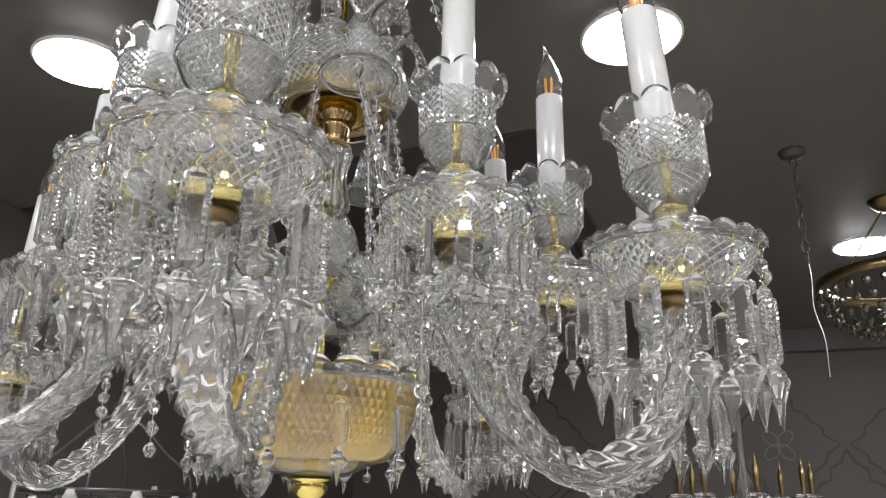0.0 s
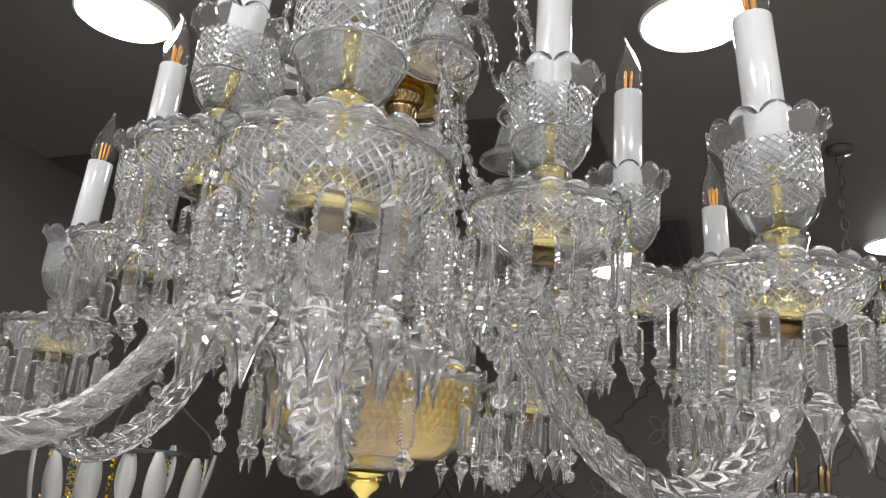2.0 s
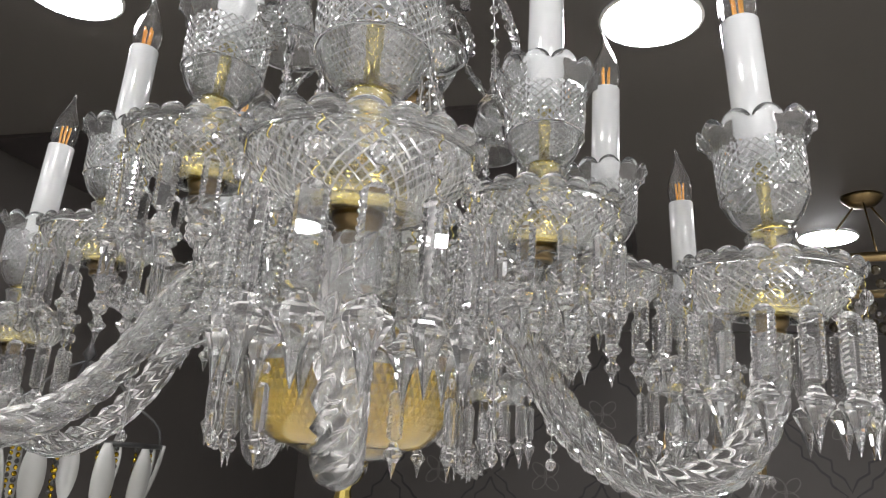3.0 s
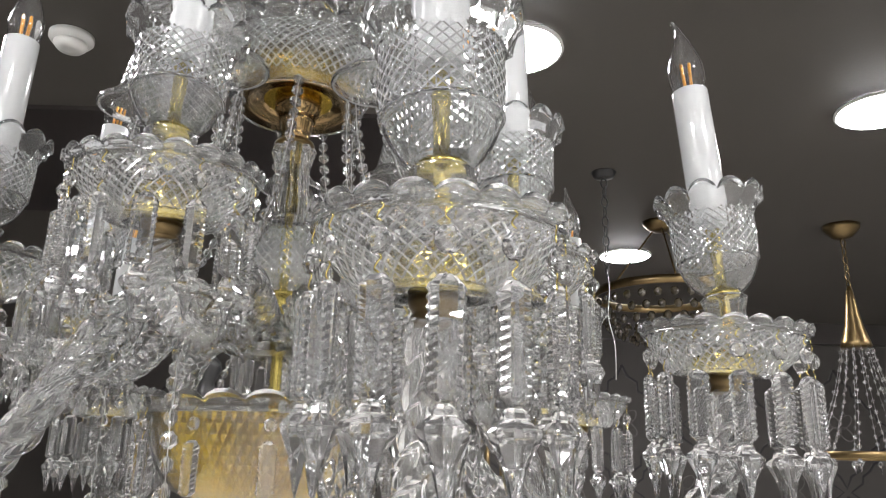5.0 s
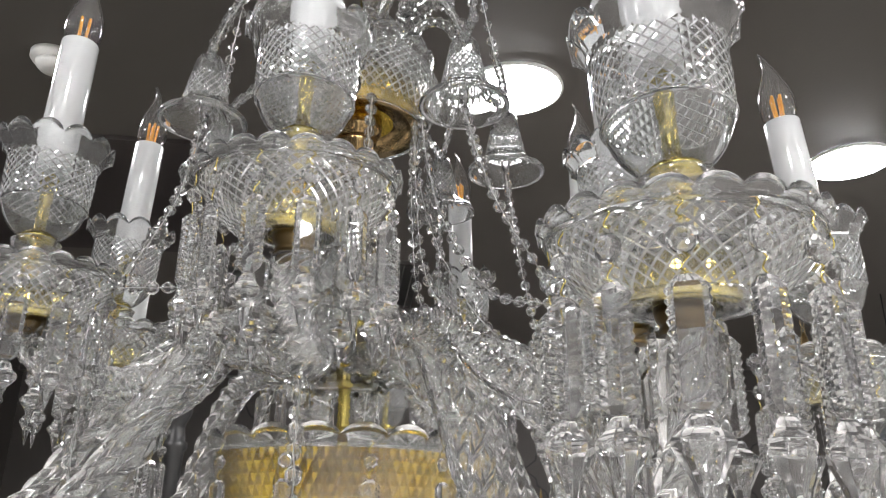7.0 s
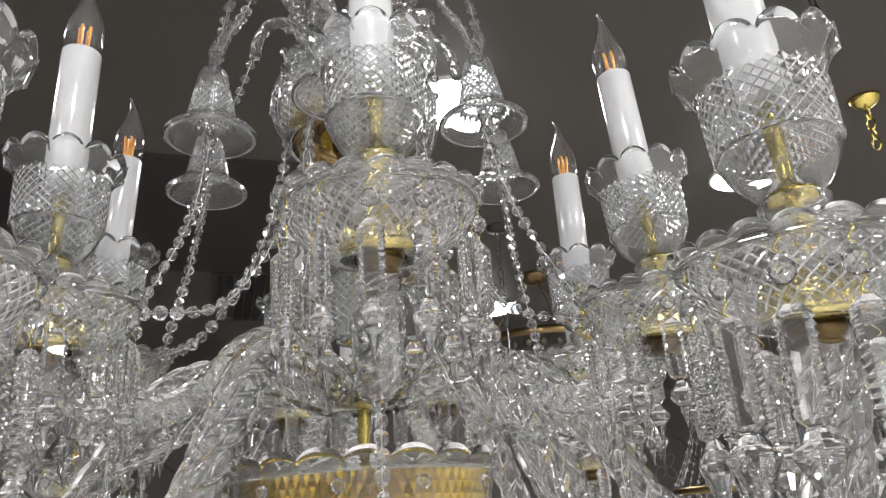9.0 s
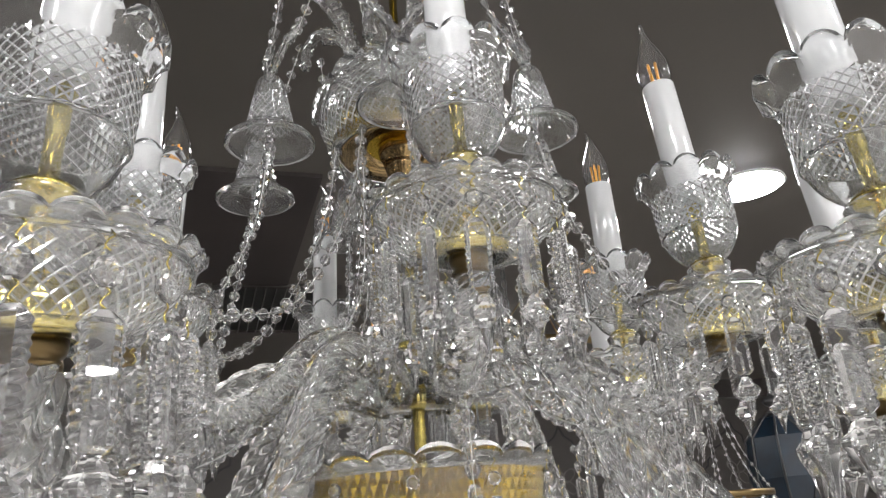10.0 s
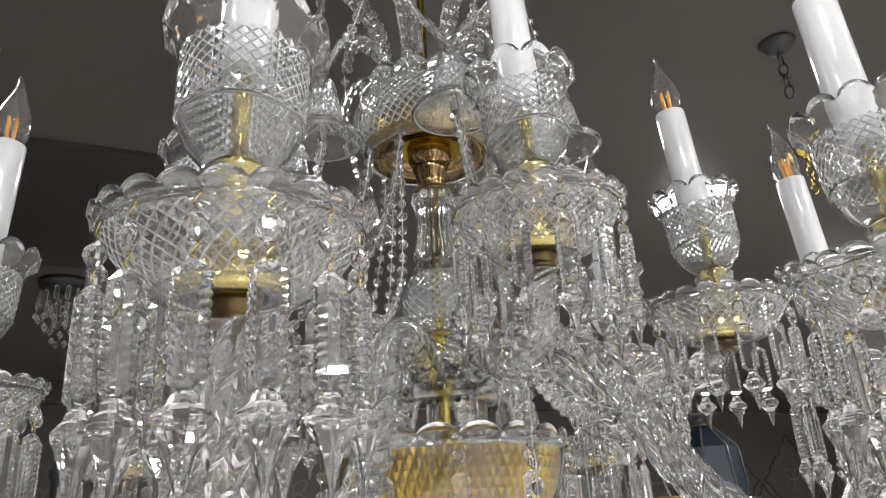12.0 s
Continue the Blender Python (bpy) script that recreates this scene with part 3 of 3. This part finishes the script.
# crystal basket lamp with a gilt hoop
basket = thing("basket_chandelier", "dim crystal basket lamp under a gilt metal hoop", "chandelier")
BX, BY, BZ = 0.96, 1.77, 2.235
part("hoop", revolve("hoop", [(0.235, -0.014), (0.243, -0.014), (0.246, 0.0), (0.243, 0.014), (0.235, 0.014)], 64, closed=True), BRONZE, basket, "", pose(BX, BY, BZ))
SMOKY = mat("smoky_crystal", (0.03, 0.024, 0.014), 0.22, trans=0.0, vary=0.2, scale=40)
smoky_me = bead_me.copy()
smoky_me.materials.clear()
for j in range(6):
    u = (j + 0.5) / 6
    rr, zz = 0.238 * math.cos(u * 1.45), -0.02 - 0.15 * math.sin(u * 1.5)
    n = max(6, int(30 * math.cos(u * 1.45)))
    for k in range(n):
        a = 2 * math.pi * (k + 0.5 * (j % 2)) / n
        part("bead", smoky_me, SMOKY, basket, "", pose(BX + rr * math.cos(a), BY + rr * math.sin(a), BZ + zz, 0, 0, math.degrees(a) + 90) @ Matrix.Diagonal((2.0, 2.0, 2.2, 1)))
for k in range(3):
    a = 2 * math.pi * k / 3 + 0.4
    part("stay", tube("stay", [Vector((BX + 0.238 * math.cos(a), BY + 0.238 * math.sin(a), BZ)), Vector((BX + 0.03 * math.cos(a), BY + 0.03 * math.sin(a), CEIL - 0.03))], 0.003, 6), BRONZE, basket)
part("canopy", revolve("canopy", [(0.01, -0.035), (0.04, -0.03), (0.06, -0.01), (0.062, 0), (0.01, 0)], 28), BRONZE, basket, "", pose(BX, BY, CEIL))

# small candle chandelier
small = thing("candle_chandelier", "small crystal chandelier with gilt candle tubes", "chandelier")
SX, SY, SZ = 0.45, 1.81, 1.62
part("stem", revolve("stem", [(0.005, -0.16), (0.02, -0.14), (0.008, -0.11), (0.03, -0.07), (0.034, -0.03), (0.012, 0.0), (0.02, 0.04), (0.008, 0.08), (0.008, 0.62), (0.004, CEIL - SZ)], 18), GLASS, small, "", pose(SX, SY, SZ))
tube_me = revolve("candle_tube", [(0.006, 0), (0.009, 0), (0.009, 0.075), (0.005, 0.078), (0.0035, 0.095), (0.001, 0.11)], 12)
dish_me = revolve("drip_dish", [(0.008, -0.012), (0.02, -0.008), (0.03, 0.0), (0.028, 0.002), (0.008, -0.006)], 16)
for k in range(8):
    a = 45 * k + 10
    ca, sa = math.cos(radians(a)), math.sin(radians(a))
    part("branch", tube("branch", spline([(0.02, 0, -0.05), (0.09, 0, -0.10), (0.16, 0, -0.07), (0.19, 0, -0.012)], 18), 0.007, 8, 4, 0.3, 0.3), GLASS, small, "", pose(SX, SY, SZ, 0, 0, a))
    part("drip_dish", dish_me, GLASS, small, "", pose(SX + 0.19 * ca, SY + 0.19 * sa, SZ))
    part("candle_tube", tube_me, BRONZE, small, "", pose(SX + 0.19 * ca, SY + 0.19 * sa, SZ))
    for q in range(4):
        b = a + 90 * q
        part("spear", small_spear_me, PRISM, small, "", pose(SX + 0.19 * ca + 0.027 * math.cos(radians(b)), SY + 0.19 * sa + 0.027 * math.sin(radians(b)), SZ - 0.004))

# leaf lamp with bead strings
leafl = thing("leaf_chandelier", "chandelier of white opal glass leaves and gilt bead strings", "chandelier")
LX, LY, LZ = -1.07, 0.846, 1.585


def leaf_mesh():
    vs, fs = [], []
    n = 12
    for side in (1, -1):
        for k in range(n + 1):
            u = k / n
            w = 0.026 * math.sin(math.pi * min(1, u * 0.92 + 0.06)) ** 0.7 + 0.0008
            z = -0.17 * u
            y = 0.03 * u * u + side * 0.0022
            vs += [(-w, y, z), (0, y - 0.006, z), (w, y, z)]
    m = 3 * (n + 1)
    for k in range(n):
        for c in (0, 1):
            a, b, d, e = 3 * k + c, 3 * k + c + 1, 3 * k + 4 + c, 3 * k + 3 + c
            fs += [(a, b, d, e), (m + e, m + d, m + b, m + a)]
        fs += [(3 * k, 3 * k + 3, m + 3 * k + 3, m + 3 * k), (3 * k + 2, m + 3 * k + 2, m + 3 * k + 5, 3 * k + 5)]
    fs += [(0, m, m + 1, 1), (1, m + 1, m + 2, 2), (3 * n, 3 * n + 1, m + 3 * n + 1, m + 3 * n), (3 * n + 1, 3 * n + 2, m + 3 * n + 2, m + 3 * n + 1)]
    return mesh_of("leaf", vs, fs, True)


leaf_me = leaf_mesh()
gilt_bead_me, dark_bead_me = tiny_bead_me.copy(), tiny_bead_me.copy()
gilt_bead_me.materials.clear()
dark_bead_me.materials.clear()
part("hoop", revolve("hoop", [(0.20, -0.006), (0.21, -0.006), (0.21, 0.006), (0.20, 0.006)], 48, closed=True), BLACKM, leafl, "", pose(LX, LY, LZ))
for k in range(11):
    a = 360 * k / 11 + random.uniform(-4, 4)
    part("leaf", leaf_me, LEAFM, leafl, "", pose(LX + 0.21 * math.cos(radians(a)), LY + 0.21 * math.sin(radians(a)), LZ + random.uniform(-0.02, 0.035), random.uniform(-8, 8), 0, a + 90 + random.uniform(-25, 25)))
    b = a + 11
    for q in range(10):
        part("bead", gilt_bead_me if q % 3 else dark_bead_me, GILT if q % 3 else BLACKM, leafl, "", pose(LX + 0.185 * math.cos(radians(b)), LY + 0.185 * math.sin(radians(b)), LZ - 0.01 - 0.0135 * q, 0, 0, random.uniform(0, 180)))
part("finial", revolve("finial", [(0.002, 0.12), (0.012, 0.135), (0.020, 0.16), (0.012, 0.19), (0.006, 0.20), (0.018, 0.215), (0.008, 0.235), (0.004, 0.25), (0.004, CEIL - LZ)], 16), BLACKM, leafl, "black iron rod and drop", pose(LX, LY, LZ))
for k in range(4):
    part("scroll", tube("scroll", spline([(0.0, 0, 0.20), (0.06, 0, 0.17), (0.13, 0, 0.10), (0.19, 0, 0.05), (0.205, 0, 0.0)], 20), 0.004, 6), BLACKM, leafl, "", pose(LX, LY, LZ, 0, 0, 90 * k + 30))

# iron pendant
iron = thing("iron_pendant", "black iron pendant lamp on a thin rod", "pendant lamp")
part("body", revolve("body", [(0.004, 1.60), (0.014, 1.62), (0.020, 1.66), (0.024, 1.74), (0.030, 1.745), (0.030, 1.76), (0.024, 1.765), (0.020, 1.80), (0.034, 1.83), (0.030, 1.85), (0.006, 1.87)], 20), BLACKM, iron, "", pose(-0.404, 1.147, 0.035))
part("rod", revolve("rod", [(0.004, 1.86), (0.004, CEIL - 0.035)], 8), BLACKM, iron, "", pose(-0.404, 1.147, 0.035))

# flush crystal lamp near the west side
flush = thing("flush_crystal_lamp", "small unlit ceiling lamp with hanging crystal drops", "ceiling lamp")
part("plate", revolve("plate", [(0.01, -0.02), (0.08, -0.02), (0.085, 0), (0.01, 0)], 32), BLACKM, flush, "", pose(-0.50, 1.97, CEIL))
for j, (rr, n) in enumerate(((0.075, 14), (0.048, 9), (0.02, 4))):
    for k in range(n):
        a = 360 * k / n + 10 * j
        part("prism", small_prism_me, PRISM, flush, "", pose(-0.50 + rr * math.cos(radians(a)), 1.97 + rr * math.sin(radians(a)), CEIL - 0.03 - 0.035 * j - random.uniform(0, 0.03), 0, 0, a + 90))
        part("spear", small_spear_me, PRISM, flush, "", pose(-0.50 + rr * math.cos(radians(a)), 1.97 + rr * math.sin(radians(a)), CEIL - 0.105 - 0.035 * j - random.uniform(0, 0.03)))

# dark blue lantern with an iron finial
lantern = thing("glass_lantern", "dark blue glass lantern in a black iron frame", "lantern")
QX, QY, QZ = 2.075, 1.950, 1.989


def octagon(r, z):
    return [(r * math.cos(math.pi / 4 * k), r * math.sin(math.pi / 4 * k), z) for k in range(8)]


part("glass_body", stack("glass_body", [octagon(0.02, -0.46), octagon(0.085, -0.38), octagon(0.150, -0.22), octagon(0.135, -0.06), octagon(0.060, 0.02), octagon(0.035, 0.03)]), TEAL, lantern, "dark blue glass", pose(QX, QY, QZ))
part("finial", revolve("finial", [(0.030, 0.032), (0.040, 0.036), (0.038, 0.046), (0.020, 0.054), (0.016, 0.066), (0.034, 0.078), (0.040, 0.092), (0.026, 0.106), (0.012, 0.116), (0.006, 0.134), (0.003, 0.15)], 20), BLACKM, lantern, "black iron finial", pose(QX, QY, QZ))
for k in range(8):
    rib = [Vector((r * math.cos(math.pi / 4 * k), r * math.sin(math.pi / 4 * k), z)) for r, z in ((0.022, -0.46), (0.087, -0.38), (0.153, -0.22), (0.138, -0.06), (0.062, 0.022), (0.034, 0.036))]
    part("rib", tube("rib", rib, 0.005, 6), BLACKM, lantern, "", pose(QX, QY, QZ))
part("rod", revolve("rod", [(0.003, 0.15), (0.003, CEIL - QZ)], 8), BLACKM, lantern, "", pose(QX, QY, QZ))

# tent-shaped crystal lamp on a chain
tent = thing("crystal_tent_lamp", "unlit tent-shaped lamp of crystal bead strings under a gilt cone", "chandelier")
TX, TY = 1.60, 1.757
part("canopy", revolve("canopy", [(0.01, -0.05), (0.03, -0.045), (0.06, -0.015), (0.062, 0), (0.01, 0)], 24), BRONZE, tent, "", pose(TX, TY, CEIL))
chain(tent, TX, TY, CEIL - 0.05, 2.27, 0.014, BRONZE)
part("cone", revolve("cone", [(0.006, 2.28), (0.012, 2.26), (0.020, 2.20), (0.030, 2.14), (0.046, 2.085), (0.050, 2.07), (0.046, 2.065), (0.01, 2.064)][::-1], 24), BRONZE, tent, "gilt metal cone", pose(TX, TY, 0))
part("hoop", revolve("hoop", [(0.176, 1.70), (0.182, 1.70), (0.184, 1.71), (0.182, 1.72), (0.176, 1.72)], 40, closed=True), BRONZE, tent, "", pose(TX, TY, 0))
for k in range(14):
    a = 2 * math.pi * k / 14
    P = spline([(0.048, 0, 2.068), (0.066, 0, 1.98), (0.100, 0, 1.87), (0.145, 0, 1.775), (0.179, 0, 1.715)], 24)
    string = part("bead_string", tube("bead_string", P, 0.0003, 4), STEEL, tent, "", pose(TX, TY, 0, 0, 0, math.degrees(a)))
    for p in P[1:-1:2]:
        part("bead", bead_me, PRISM, string, "", Matrix.Translation(p) @ pose(0, 0, 0, 0, 0, random.uniform(0, 180)))
    part("drop", spear_me, PRISM, tent, "", pose(TX + 0.18 * math.cos(a), TY + 0.18 * math.sin(a), 1.698))


# wallpaper lattice: pointed quatrefoils, with fine silver four-petal motifs between
def ribbon(paths, width, y):
    vs, fs = [], []
    for p in paths:
        n = len(p)
        for k in range(n):
            a, b = Vector(p[k - 1 if k else 0]), Vector(p[min(k + 1, n - 1)])
            d = (b - a).normalized()
            nrm = Vector((-d.y, d.x)) * width / 2
            q = Vector(p[k])
            base = len(vs)
            vs += [(q.x + nrm.x, y, q.y + nrm.y), (q.x - nrm.x, y, q.y - nrm.y), (q.x + nrm.x, y + 0.003, q.y + nrm.y), (q.x - nrm.x, y + 0.003, q.y - nrm.y)]
            if k:
                c = base - 4
                fs += [(c, base, base + 1, c + 1), (c, c + 2, base + 2, base), (c + 1, base + 1, base + 3, c + 3)]
    return vs, fs


big, fine = [], []
W, H, S = 0.605, 0.687, 1.374
quarter = [(0, 0.235), (0.022, 0.190), (0.060, 0.165), (0.062, 0.128), (0.100, 0.112), (0.118, 0.085), (0.150, 0.062), (0.155, 0.035), (0.205, 0.0)]
outline = quarter + [(x, -z) for x, z in quarter[-2::-1]] + [(-x, -z) for x, z in quarter[1:]] + [(-x, z) for x, z in quarter[-2::-1]]
for r in range(-1, 6):
    for cidx in range(-3, 11):
        cx, cz = cidx * W + (W / 2 if r % 2 else 0) + 0.332, 0.20 + r * H / 2
        if not (X0 + 0.3 < cx < X1 - 0.3 and 0.3 < cz < 2.14):
            continue
        big.append([(cx + S * x, cz + min(S * z, 2.375 - cz)) for x, z in outline])
        for q in range(4):
            a0 = radians(90 * q + 45)
            loop = []
            for k in range(17):
                t = 2 * math.pi * k / 16
                lx, lz = S * (0.034 + 0.034 * math.cos(t)), S * 0.02 * math.sin(t)
                loop.append((cx + lx * math.cos(a0) - lz * math.sin(a0), cz + lx * math.sin(a0) + lz * math.cos(a0)))
            fine.append(loop)
for paths, wd, mm, nm, lab in ((big, 0.012, LATTICE, "lattice", ""), (fine, 0.0048, SILVER, "petal_motif", "")):
    v, f = ribbon(paths, wd, Y1 - 0.0035)
    part(nm, mesh_of(nm, v, f), mm, wall_north)
